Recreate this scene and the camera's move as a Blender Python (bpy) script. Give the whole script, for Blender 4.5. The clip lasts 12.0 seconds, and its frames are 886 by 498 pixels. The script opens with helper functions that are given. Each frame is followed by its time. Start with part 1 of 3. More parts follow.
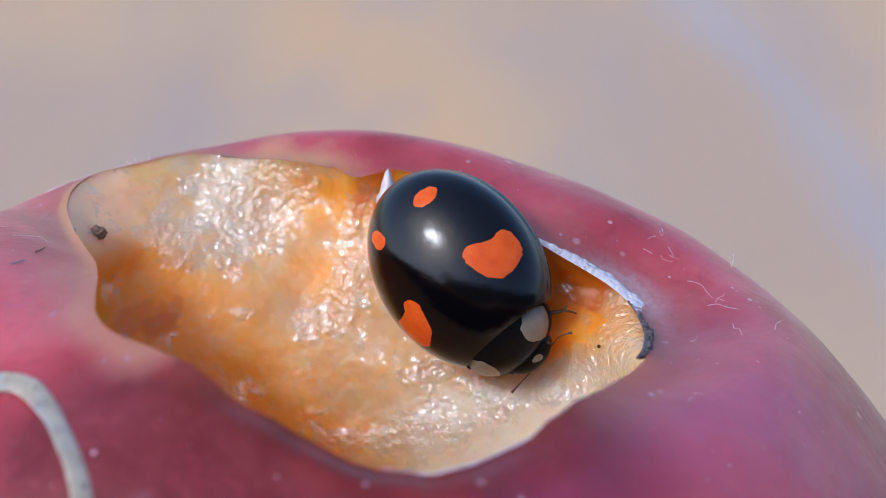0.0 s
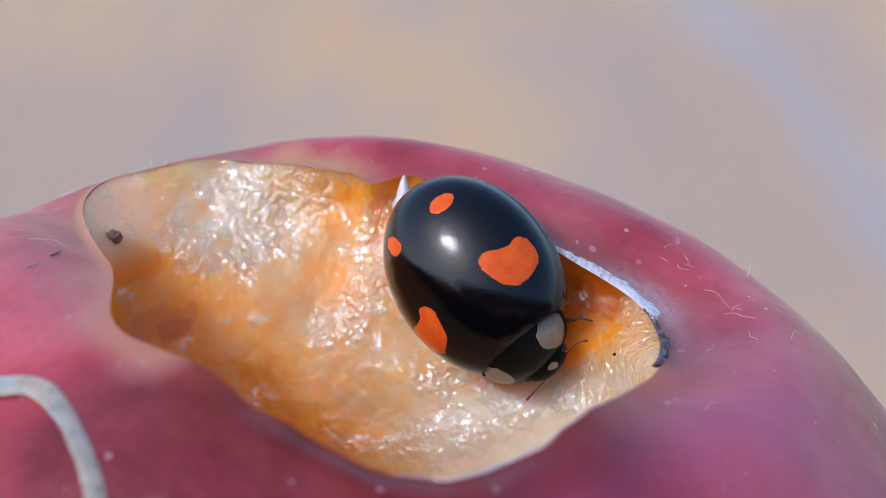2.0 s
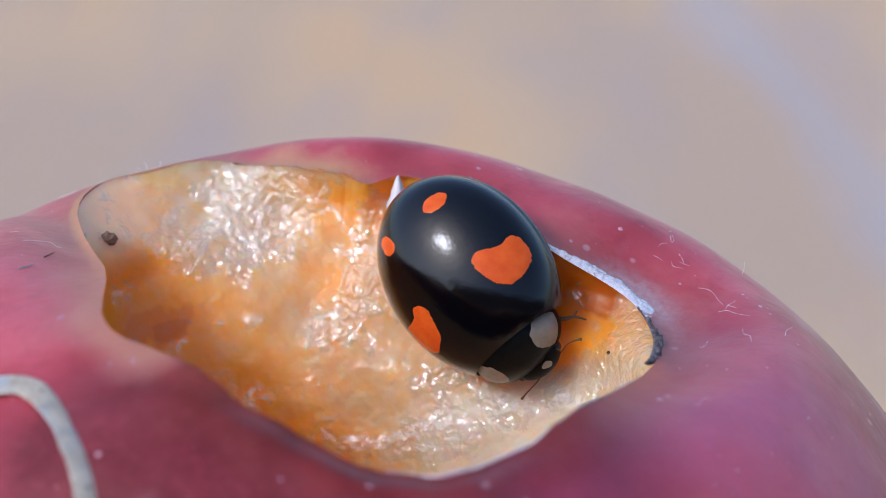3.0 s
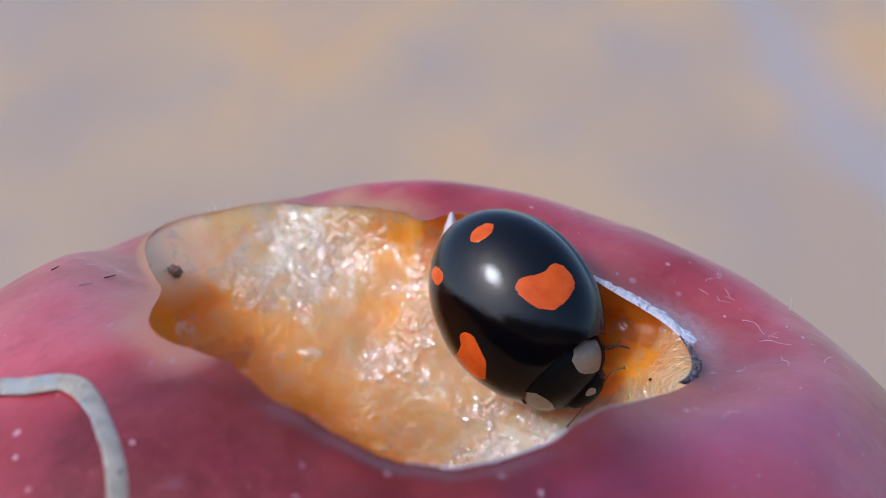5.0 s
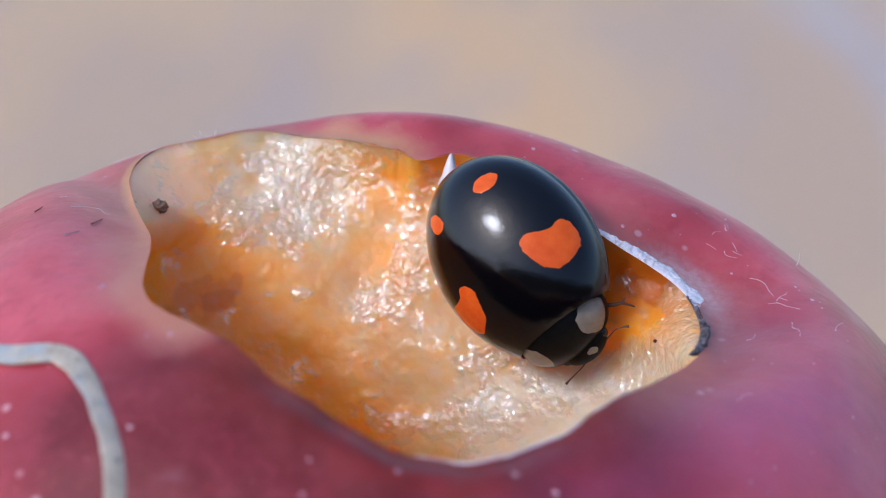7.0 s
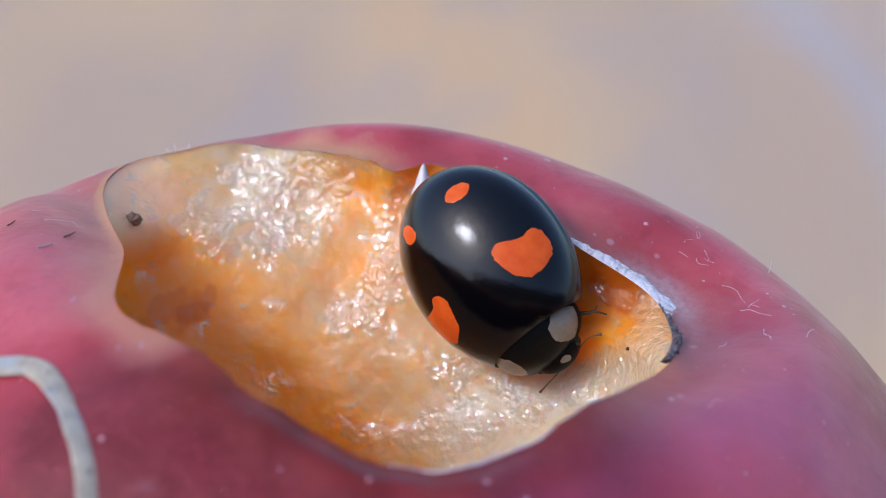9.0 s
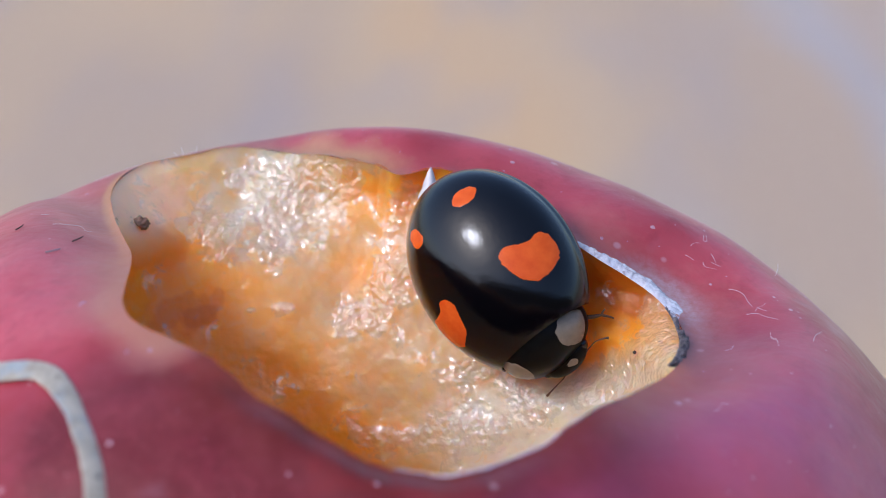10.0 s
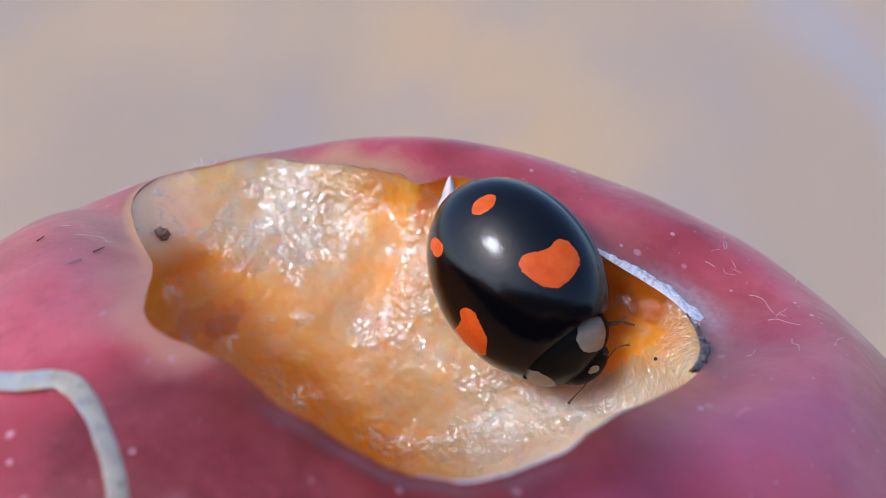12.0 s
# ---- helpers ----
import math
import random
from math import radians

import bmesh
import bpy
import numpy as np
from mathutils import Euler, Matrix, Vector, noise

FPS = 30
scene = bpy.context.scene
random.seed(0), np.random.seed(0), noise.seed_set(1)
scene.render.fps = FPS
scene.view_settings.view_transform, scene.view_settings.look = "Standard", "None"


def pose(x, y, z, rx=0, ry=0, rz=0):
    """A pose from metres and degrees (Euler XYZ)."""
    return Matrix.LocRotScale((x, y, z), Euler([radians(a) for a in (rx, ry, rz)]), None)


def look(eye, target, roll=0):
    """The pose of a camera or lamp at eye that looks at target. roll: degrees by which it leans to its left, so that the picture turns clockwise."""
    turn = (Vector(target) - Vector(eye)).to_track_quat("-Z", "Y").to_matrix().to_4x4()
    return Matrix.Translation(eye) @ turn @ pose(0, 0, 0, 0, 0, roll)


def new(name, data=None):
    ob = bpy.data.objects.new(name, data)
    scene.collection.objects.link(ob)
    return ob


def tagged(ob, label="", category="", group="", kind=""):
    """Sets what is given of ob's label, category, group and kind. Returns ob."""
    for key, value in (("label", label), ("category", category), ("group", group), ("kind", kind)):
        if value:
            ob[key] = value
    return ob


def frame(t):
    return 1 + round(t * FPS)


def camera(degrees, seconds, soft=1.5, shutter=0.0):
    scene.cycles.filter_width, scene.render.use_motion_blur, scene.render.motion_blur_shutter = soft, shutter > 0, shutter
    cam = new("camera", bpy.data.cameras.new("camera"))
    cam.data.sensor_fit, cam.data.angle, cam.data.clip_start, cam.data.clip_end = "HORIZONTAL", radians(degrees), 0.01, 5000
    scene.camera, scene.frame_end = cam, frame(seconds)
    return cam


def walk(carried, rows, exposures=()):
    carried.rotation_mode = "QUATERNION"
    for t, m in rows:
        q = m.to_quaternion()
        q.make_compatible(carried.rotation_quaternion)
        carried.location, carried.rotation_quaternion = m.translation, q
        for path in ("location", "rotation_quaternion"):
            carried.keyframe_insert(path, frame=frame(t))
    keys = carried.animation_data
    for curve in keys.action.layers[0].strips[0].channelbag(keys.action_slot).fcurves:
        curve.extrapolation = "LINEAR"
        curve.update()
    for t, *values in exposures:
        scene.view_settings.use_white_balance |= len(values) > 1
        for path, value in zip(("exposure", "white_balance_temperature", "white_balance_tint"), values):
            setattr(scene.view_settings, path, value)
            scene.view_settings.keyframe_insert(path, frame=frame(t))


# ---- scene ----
from mathutils.bvhtree import BVHTree

# ---------------------------------------------------------------- camera
cam = camera(25.0, 12.0, soft=0.9)
cam.data.dof.use_dof = True
cam.data.dof.focus_distance = 0.0625
cam.data.dof.aperture_fstop = 75.0
# seconds, place in metres, turn in degrees
PATH = [
    (0.0, 0.00409, -0.04931, 0.07315, 60, -0, -0),
    (0.5, 0.00403, -0.04964, 0.07256, 60.635, -0.07, 0.014),
    (1.0, 0.00399, -0.04946, 0.07275, 60.541, -0.109, 0.506),
    (1.5, 0.00395, -0.04949, 0.07269, 60.573, -0.084, 0.433),
    (2.0, 0.004, -0.04926, 0.073, 60.285, -0.182, 0.535),
    (2.5, 0.004, -0.04912, 0.07308, 60.125, -0.107, 0.415),
    (2.7, 0.00409, -0.04916, 0.07301, 60.171, -0.037, 0.472),
    (4.3, 0.0081, -0.05155, 0.07117, 63.455, 1.3, 3.874),
    (4.5, 0.00789, -0.05157, 0.07147, 63.176, 0.934, 4.351),
    (5.0, 0.00832, -0.05283, 0.06985, 65.25, 1.997, 5.035),
    (5.5, 0.00845, -0.05296, 0.0696, 65.447, 2.09, 5.252),
    (6.0, 0.00719, -0.05077, 0.07173, 61.516, 0.463, 5.42),
    (6.5, 0.00537, -0.04813, 0.07399, 58.442, -0.501, 4.904),
    (7.0, 0.00593, -0.04866, 0.07297, 59.47, -0.206, 4.03),
    (9.0, 0.0064, -0.04887, 0.07295, 59.884, 0.052, 3.459),
    (9.5, 0.00635, -0.04885, 0.07298, 59.94, 0.015, 3.514),
    (10.0, 0.00635, -0.04889, 0.07313, 59.858, 0.171, 3.572),
    (10.5, 0.00629, -0.04901, 0.07293, 60.159, 0.35, 3.605),
    (11.0, 0.00633, -0.04913, 0.07296, 60.342, 0.256, 3.762),
    (11.5, 0.00634, -0.04911, 0.07299, 60.345, 0.308, 4.05),
    (12.0, 0.0063, -0.04908, 0.0729, 60.363, 0.801, 3.81),
]
# seconds, stops, kelvin, tint
EXPOSURES = [(t, 0.45 + d, 5700, 12) for t, d in ((0.0, 0.0), (2.7, 0.0), (4.3, -0.1), (5.5, -0.15), (6.4, 0.0), (12.0, 0.0))]
walk(cam, [(t, pose(*p)) for t, *p in PATH], EXPOSURES)

# ---------------------------------------------------------------- light
SUN_AZ, SUN_EL = radians(-124), radians(46)
world = bpy.data.worlds.new("sky")
scene.world = world
world.use_nodes = True
wn = world.node_tree.nodes
sky = wn.new("ShaderNodeTexSky")
sky.sky_type = "NISHITA"
sky.sun_disc = False
sky.sun_elevation = SUN_EL
sky.sun_rotation = SUN_AZ
sky.air_density = 1.0
sky.dust_density = 2.5
wn["Background"].inputs["Strength"].default_value = 0.15
world.node_tree.links.new(sky.outputs["Color"], wn["Background"].inputs["Color"])

sun_dir = Vector((math.sin(SUN_AZ) * math.cos(SUN_EL), math.cos(SUN_AZ) * math.cos(SUN_EL), math.sin(SUN_EL)))
sun = new("sun", bpy.data.lights.new("sun", "SUN"))
sun.data.energy = 0.75
sun.data.angle = radians(12)
sun.data.color = (0.98, 0.97, 1.0)
sun.matrix_world = look(sun_dir * 2.0, (0, 0, 0))

# ---------------------------------------------------------------- material helpers
MM = 0.001


class Mat:
    """A small wrapper that builds one procedural principled material."""

    def __init__(self, name, color=(0.5, 0.5, 0.5), rough=0.5, **more):
        self.m = bpy.data.materials.new(name)
        self.m.use_nodes = True
        self.t = self.m.node_tree
        self.b = self.t.nodes["Principled BSDF"]
        self.set("Base Color", (*color, 1))
        self.set("Roughness", rough)
        for key, value in more.items():
            self.set(key.replace("_", " "), value)
        self.co = self.t.nodes.new("ShaderNodeTexCoord").outputs["Object"]

    def set(self, key, value):
        if isinstance(value, bpy.types.NodeSocket):
            self.t.links.new(value, self.b.inputs[key])
        else:
            self.b.inputs[key].default_value = value

    def node(self, kind, inputs, out=0, **props):
        n = self.t.nodes.new(kind)
        if "operation" in props:
            n.operation = props["operation"]
        if "feature" in props:
            n.feature = props["feature"]
        for key, value in inputs.items():
            if isinstance(value, bpy.types.NodeSocket):
                self.t.links.new(value, n.inputs[key])
            else:
                n.inputs[key].default_value = value
        return n.outputs[out]

    def noise(self, size_mm, detail=3.0, rough=0.55, distort=0.0, co=None):
        return self.node("ShaderNodeTexNoise", {"Vector": co or self.co, "Scale": 1000.0 / size_mm, "Detail": detail, "Roughness": rough, "Distortion": distort})

    def cells(self, size_mm, feature="F1", co=None):
        return self.node("ShaderNodeTexVoronoi", {"Vector": co or self.co, "Scale": 1000.0 / size_mm}, feature=feature)

    def ramp(self, fac, *stops):
        n = self.t.nodes.new("ShaderNodeValToRGB")
        self.t.links.new(fac, n.inputs["Fac"])
        e = n.color_ramp.elements
        while len(e) < len(stops):
            e.new(0.5)
        for el, (pos, col) in zip(e, stops):
            el.position = pos
            el.color = (*col, 1) if isinstance(col, tuple) else (col, col, col, 1)
        return n.outputs["Color"]

    def mix(self, fac, a, b, blend="MIX"):
        n = self.t.nodes.new("ShaderNodeMix")
        n.data_type = "RGBA"
        n.blend_type = blend
        for key, value in ((0, fac), (6, a), (7, b)):
            if isinstance(value, bpy.types.NodeSocket):
                self.t.links.new(value, n.inputs[key])
            else:
                n.inputs[key].default_value = (*value, 1) if isinstance(value, tuple) else value
        return n.outputs[2]

    def math(self, op, a, b=0.0):
        return self.node("ShaderNodeMath", {0: a, 1: b}, operation=op)

    def attr(self, name):
        n = self.t.nodes.new("ShaderNodeAttribute")
        n.attribute_name = name
        return n.outputs["Fac"]

    def bump(self, *heights):
        """heights: (height, depth in mm), laid over one another."""
        last = None
        for h, mm in heights:
            ins = {"Height": h, "Distance": mm * MM, "Strength": 1.0}
            if last:
                ins["Normal"] = last
            last = self.node("ShaderNodeBump", ins)
        self.set("Normal", last)
        return last


def mesh_of(name, verts, faces, material, smooth=True):
    """A mesh from points in millimetres."""
    me = bpy.data.meshes.new(name)
    me.from_pydata([tuple(c * MM for c in v) for v in verts], [], faces)
    me.materials.append(material.m if isinstance(material, Mat) else material)
    if smooth:
        me.polygons.foreach_set("use_smooth", [True] * len(me.polygons))
    me.update()
    return me


def part(name, data, parent, label=""):
    ob = new(name, data)
    ob.parent = parent
    return tagged(ob, label)


def thing(name, label, category, group="", kind=""):
    return tagged(new(name), label, category, group, kind)


def grid_faces(rows, cols, wrap=False):
    out = []
    for r in range(rows - 1):
        for k in range(cols if wrap else cols - 1):
            j = (k + 1) % cols
            out.append((r * cols + k, r * cols + j, (r + 1) * cols + j, (r + 1) * cols + k))
    return out


def smooth01(x):
    x = min(max(x, 0.0), 1.0)
    return x * x * (3 - 2 * x)


def spline(points, n):
    """Catmull-Rom through points."""
    p = [Vector(q) for q in points]
    p = [2 * p[0] - p[1]] + p + [2 * p[-1] - p[-2]]
    out = []
    for i in range(1, len(p) - 2):
        for k in range(n):
            t = k / n
            a, b, c, d = p[i - 1:i + 3]
            out.append(0.5 * (2 * b + (c - a) * t + (2 * a - 5 * b + 4 * c - d) * t * t + (3 * b - a - 3 * c + d) * t ** 3))
    return out + [p[-2]]


def tube(points, radii, sides=8, side_of=None, flat=1.0):
    """A swept tube; flat squeezes it along the given side."""
    verts, n = [], len(points)
    for i, p in enumerate(points):
        d = (points[min(i + 1, n - 1)] - points[max(i - 1, 0)]).normalized()
        s = side_of[i] if side_of else (Vector((0.3, 0.2, 0.93)) if abs(d.z) < 0.9 else Vector((1, 0, 0)))
        u = d.cross(s).normalized()
        w = u.cross(d).normalized()
        for k in range(sides):
            a = 2 * math.pi * k / sides
            verts.append(p + radii[i] * (math.cos(a) * u + flat * math.sin(a) * w))
    faces = grid_faces(n, sides, True)
    faces += [tuple(range(sides - 1, -1, -1)), tuple(range((n - 1) * sides, n * sides))]
    return verts, [tuple(reversed(f)) for f in faces]


def ellipsoid(centre, axes, nu=32, nv=20, bump=0.0, seed=0.0):
    verts = []
    for i in range(nv + 1):
        th = math.pi * i / nv
        for k in range(nu):
            a = 2 * math.pi * k / nu
            u = Vector((math.sin(th) * math.cos(a), math.sin(th) * math.sin(a), math.cos(th)))
            r = 1 + bump * noise.noise(u * 2.3 + Vector((seed, seed * 1.7, 0)))
            verts.append(Vector(centre) + Vector((u.x * axes[0], u.y * axes[1], u.z * axes[2])) * r)
    return verts, [tuple(reversed(f)) for f in grid_faces(nv + 1, nu, True)]


# ---------------------------------------------------------------- materials
def make_ground():
    m = Mat("sandstone_paving", rough=0.9)
    # stains lie lengthwise in the stone
    long = m.node("ShaderNodeMapping", {"Vector": m.co, "Scale": (1.0, 0.42, 1.0)})
    big = m.noise(26, 1.0, 0.4, 0.2, long)
    mid = m.noise(11, 1.5, 0.5, 0.0, long)
    fine = m.noise(0.7, 4.0, 0.7)
    c = m.ramp(big, (0.36, (0.51, 0.375, 0.265)), (0.50, (0.59, 0.42, 0.265)), (0.64, (0.67, 0.43, 0.225)))
    c = m.mix(m.ramp(mid, (0.46, 0.0), (0.70, 0.55)), c, (0.43, 0.36, 0.33))
    c = m.mix(0.2, c, m.ramp(fine, (0.3, 0.25), (0.7, 0.8)), "OVERLAY")
    # a pale bluish vein runs through the stone
    axes = m.t.nodes.new("ShaderNodeSeparateXYZ")
    m.t.links.new(m.co, axes.inputs[0])
    across = m.math("ADD", axes.outputs[0], m.math("MULTIPLY", axes.outputs[1], 0.19))
    across = m.math("ADD", across, m.math("MULTIPLY", m.math("SUBTRACT", mid, 0.5), 0.012))
    off = m.math("MULTIPLY", m.math("ABSOLUTE", m.math("SUBTRACT", across, 0.0525)), 100.0)
    c = m.mix(m.ramp(off, (0.1, 0.4), (0.6, 0.0)), c, (0.44, 0.45, 0.50))
    m.set("Base Color", c)
    m.bump((fine, 0.2))
    return m


def make_skin():
    m = Mat("apple_skin", rough=0.38, Specular_IOR_Level=0.35, Coat_Weight=0.25, Coat_Roughness=0.2, Sheen_Weight=0.2, Sheen_Roughness=0.35)
    mid = m.noise(2.2, 4.0, 0.6, 0.4)
    fine = m.noise(0.25, 3.0, 0.6)
    pale = m.math("SUBTRACT", 1.0, m.attr("blush_and_light"))
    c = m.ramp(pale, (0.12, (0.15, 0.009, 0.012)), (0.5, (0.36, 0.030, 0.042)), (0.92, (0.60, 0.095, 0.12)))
    c = m.mix(m.ramp(mid, (0.35, 0.0), (0.75, 0.3)), c, (0.36, 0.05, 0.058))
    # dusty wax bloom
    c = m.mix(m.ramp(m.noise(4.5, 5.0, 0.65), (0.5, 0.0), (0.85, 0.22)), c, (0.42, 0.10, 0.14))
    c = m.mix(m.ramp(m.noise(0.35, 4.0, 0.7), (0.5, 0.0), (0.78, 0.35)), c, (0.39, 0.08, 0.092))
    c = m.mix(m.ramp(m.noise(0.8, 3.0, 0.6, 0.5), (0.52, 0.0), (0.8, 0.4)), c, (0.20, 0.016, 0.024))
    c = m.mix(m.ramp(m.noise(1.6, 3.0, 0.55, 0.8), (0.5, 0.0), (0.7, 0.28)), c, (0.43, 0.05, 0.08))
    c = m.mix(m.ramp(m.noise(2.6, 2.0, 0.5, 0.6), (0.55, 0.0), (0.75, 0.4)), c, (0.36, 0.022, 0.026))
    # bruised, bleached rim of the wound
    edge = m.attr("bruise")
    ragged = m.math("ADD", edge, m.math("MULTIPLY", m.math("SUBTRACT", m.noise(0.5, 3.0, 0.65), 0.5), 0.5))
    c = m.mix(m.ramp(ragged, (0.1, 0.0), (0.7, 0.6)), c, (0.58, 0.23, 0.19))
    c = m.mix(m.ramp(ragged, (0.66, 0.0), (0.95, 0.3)), c, (0.72, 0.45, 0.28))
    # bare pale flesh where the peel thins out at the back, a bluish tint painted on one flank for reflected sky, and a
    # scuffed grey patch
    fade = m.math("ADD", m.attr("shelf"), m.math("MULTIPLY", m.math("SUBTRACT", m.noise(0.7, 4.0, 0.65), 0.5), 0.5))
    c = m.mix(m.ramp(fade, (0.25, 0.0), (0.75, 0.9)), c, (0.72, 0.38, 0.20))
    c = m.mix(m.math("MULTIPLY", m.attr("sky_tint"), m.ramp(m.noise(3.5, 4.0, 0.6), (0.3, 0.25), (0.7, 0.75))), c, (0.38, 0.085, 0.20))
    haze = m.math("MULTIPLY", m.attr("scuff"), m.ramp(m.noise(0.3, 4.0, 0.7), (0.3, 0.3), (0.65, 1.0)))
    c = m.mix(m.ramp(haze, (0.05, 0.0), (0.8, 0.85)), c, (0.66, 0.50, 0.54))
    # soft pale smudges of wax
    smudge = m.ramp(m.noise(2.4, 2.0, 0.5, 0.3), (0.66, 0.0), (0.78, 0.4))
    c = m.mix(smudge, c, (0.48, 0.22, 0.28))
    # lenticels
    dots = m.cells(1.9)
    c = m.mix(m.ramp(dots, (0.045, 0.8), (0.085, 0.0)), c, (0.66, 0.36, 0.38))
    m.set("Base Color", c)
    m.set("Roughness", m.ramp(mid, (0.3, 0.30), (0.7, 0.48)))
    relief = m.bump((m.noise(1.1, 3.0), 0.05), (fine, 0.012))
    # the peel is thin and lets some light through into the hollow
    glow = m.node("ShaderNodeBsdfTranslucent", {"Color": (0.95, 0.42, 0.12, 1), "Normal": relief})
    both = m.node("ShaderNodeMixShader", {0: m.math("MULTIPLY", m.attr("thin"), 0.5), 1: m.b.outputs["BSDF"], 2: glow})
    m.t.links.new(both, m.t.nodes["Material Output"].inputs["Surface"])
    return m


def make_flesh():
    m = Mat("wet_apple_flesh", rough=0.45, Specular_IOR_Level=0.3, Coat_Roughness=0.05, Coat_IOR=2.4, Subsurface_Weight=0.9, Subsurface_Scale=0.0025)
    m.set("Subsurface Radius", (1.0, 0.55, 0.25))
    ripe = m.attr("juice")
    stain_and_shade = m.attr("stain_and_shade")
    n1 = m.noise(1.9, 4.0, 0.6, 0.4)
    n2 = m.noise(0.6, 2.0, 0.5, 0.6)
    n3 = m.noise(0.12, 3.0, 0.65)
    ripe = m.math("ADD", ripe, m.math("MULTIPLY", m.math("SUBTRACT", n1, 0.5), 0.26))
    c = m.ramp(ripe, (0.0, (0.72, 0.58, 0.42)), (0.28, (0.72, 0.425, 0.18)), (0.58, (0.92, 0.39, 0.06)), (1.0, (1.0, 0.335, 0.012)))
    c = m.mix(m.ramp(n2, (0.45, 0.0), (0.8, 0.25)), c, (0.70, 0.58, 0.42))
    # flecks of darker juice between the cells
    c = m.mix(m.ramp(m.noise(0.45, 3.0, 0.65, 0.8), (0.56, 0.0), (0.72, 0.32)), c, (0.86, 0.40, 0.08))
    c = m.mix(stain_and_shade, c, (0.62, 0.135, 0.003))
    # a film of inner peel still covers the far corner
    c = m.mix(m.attr("film"), c, (0.95, 0.54, 0.32))
    # torn cells stand as small wet beads, crowded where the flesh is freshly gnawed
    wet = m.ramp(m.math("ADD", m.attr("grain"), m.math("MULTIPLY", m.math("SUBTRACT", m.noise(0.6, 3.0, 0.65, 0.6), 0.5), 1.9)), (0.31, 0.0), (0.47, 1.0))
    c = m.mix(m.math("MULTIPLY", wet, 0.15), c, (0.74, 0.64, 0.50))
    m.set("Base Color", c)
    lumps = m.noise(0.40, 1.0, 0.5, 0.6)
    beads = m.noise(0.17, 1.0, 0.5, 0.3)
    rough = m.math("ADD", m.math("MULTIPLY", m.attr("grain"), 0.8), 0.2)
    height = m.math("MULTIPLY", rough, m.math("ADD", lumps, m.math("MULTIPLY", beads, 0.5)))
    m.bump((n1, 0.06), (height, 0.05), (n3, 0.006))
    m.set("Coat Weight", m.math("ADD", m.math("MULTIPLY", wet, 0.93), 0.07))
    m.set("Coat Normal", m.node("ShaderNodeBump", {"Height": height, "Distance": 0.30 * MM, "Strength": 1.0}))
    return m


def make_shell():
    m = Mat("black_elytra", (0.002, 0.002, 0.003), 0.3, Specular_IOR_Level=0.07, Coat_Weight=1.0, Coat_Roughness=0.07, Coat_IOR=1.44)
    n = m.noise(0.35, 3.0)
    m.set("Roughness", m.ramp(n, (0.3, 0.12), (0.7, 0.2)))
    # fine scratches lie lengthwise over the wing cases
    long = m.node("ShaderNodeMapping", {"Vector": m.co, "Rotation": (0, 0, 0.35), "Scale": (1.0, 0.12, 1.0)})
    scratch = m.noise(0.07, 2.0, 0.6, 0.0, long)
    relief = m.bump((m.noise(0.10, 3.0, 0.7), 0.004), (m.noise(0.9, 2.0), 0.014), (scratch, 0.002))
    m.set("Coat Normal", relief)
    m.set("Coat Roughness", m.ramp(m.noise(0.5, 3.0), (0.35, 0.05), (0.7, 0.13)))
    return m


def make_spot():
    m = Mat("orange_spot", (0.80, 0.11, 0.012), 0.14, Specular_IOR_Level=0.3)
    n = m.noise(0.4, 3.0)
    m.set("Base Color", m.ramp(n, (0.3, (0.70, 0.085, 0.006)), (0.7, (0.80, 0.125, 0.012))))
    m.bump((m.noise(0.09, 2.0), 0.002))
    return m


def plain(name, a, b, size, rough, depth=0.0, **more):
    """Two tones mottled at one size, with matching relief."""
    m = Mat(name, a, rough, **more)
    n = m.noise(size, 4.0, 0.6)
    m.set("Base Color", m.ramp(n, (0.3, a), (0.7, b)))
    if depth:
        m.bump((n, depth))
    return m


GROUND = make_ground()
WALL = plain("brown_plaster", (0.10, 0.075, 0.055), (0.17, 0.125, 0.09), 60, 0.85, 1.5)
SKIN = make_skin()
FLESH = make_flesh()
SHELL = make_shell()
SPOT = make_spot()
PALE = plain("pale_chitin", (0.20, 0.165, 0.12), (0.27, 0.225, 0.17), 0.3, 0.35, 0.004)
BODY = plain("dull_black_chitin", (0.004, 0.004, 0.004), (0.006, 0.006, 0.006), 0.2, 0.32, 0.002, Specular_IOR_Level=0.10)
LEG = plain("brown_chitin", (0.05, 0.018, 0.008), (0.13, 0.05, 0.018), 0.2, 0.4)
CORK = plain("pale_cork", (0.46, 0.18, 0.22), (0.66, 0.42, 0.46), 0.4, 0.4)
def make_straw():
    m = Mat("dry_straw", rough=0.6)
    n = m.noise(0.5, 4.0, 0.6)
    c = m.ramp(n, (0.3, (0.34, 0.29, 0.22)), (0.7, (0.55, 0.49, 0.39)))
    c = m.mix(m.ramp(m.noise(1.3, 3.0, 0.6), (0.5, 0.0), (0.68, 0.75)), c, (0.28, 0.36, 0.42))
    c = m.mix(m.ramp(m.noise(0.6, 3.0, 0.7, 0.4), (0.58, 0.0), (0.70, 0.8)), c, (0.07, 0.065, 0.065))
    m.set("Base Color", c)
    m.bump((n, 0.03), (m.noise(0.12, 2.0), 0.01))
    return m


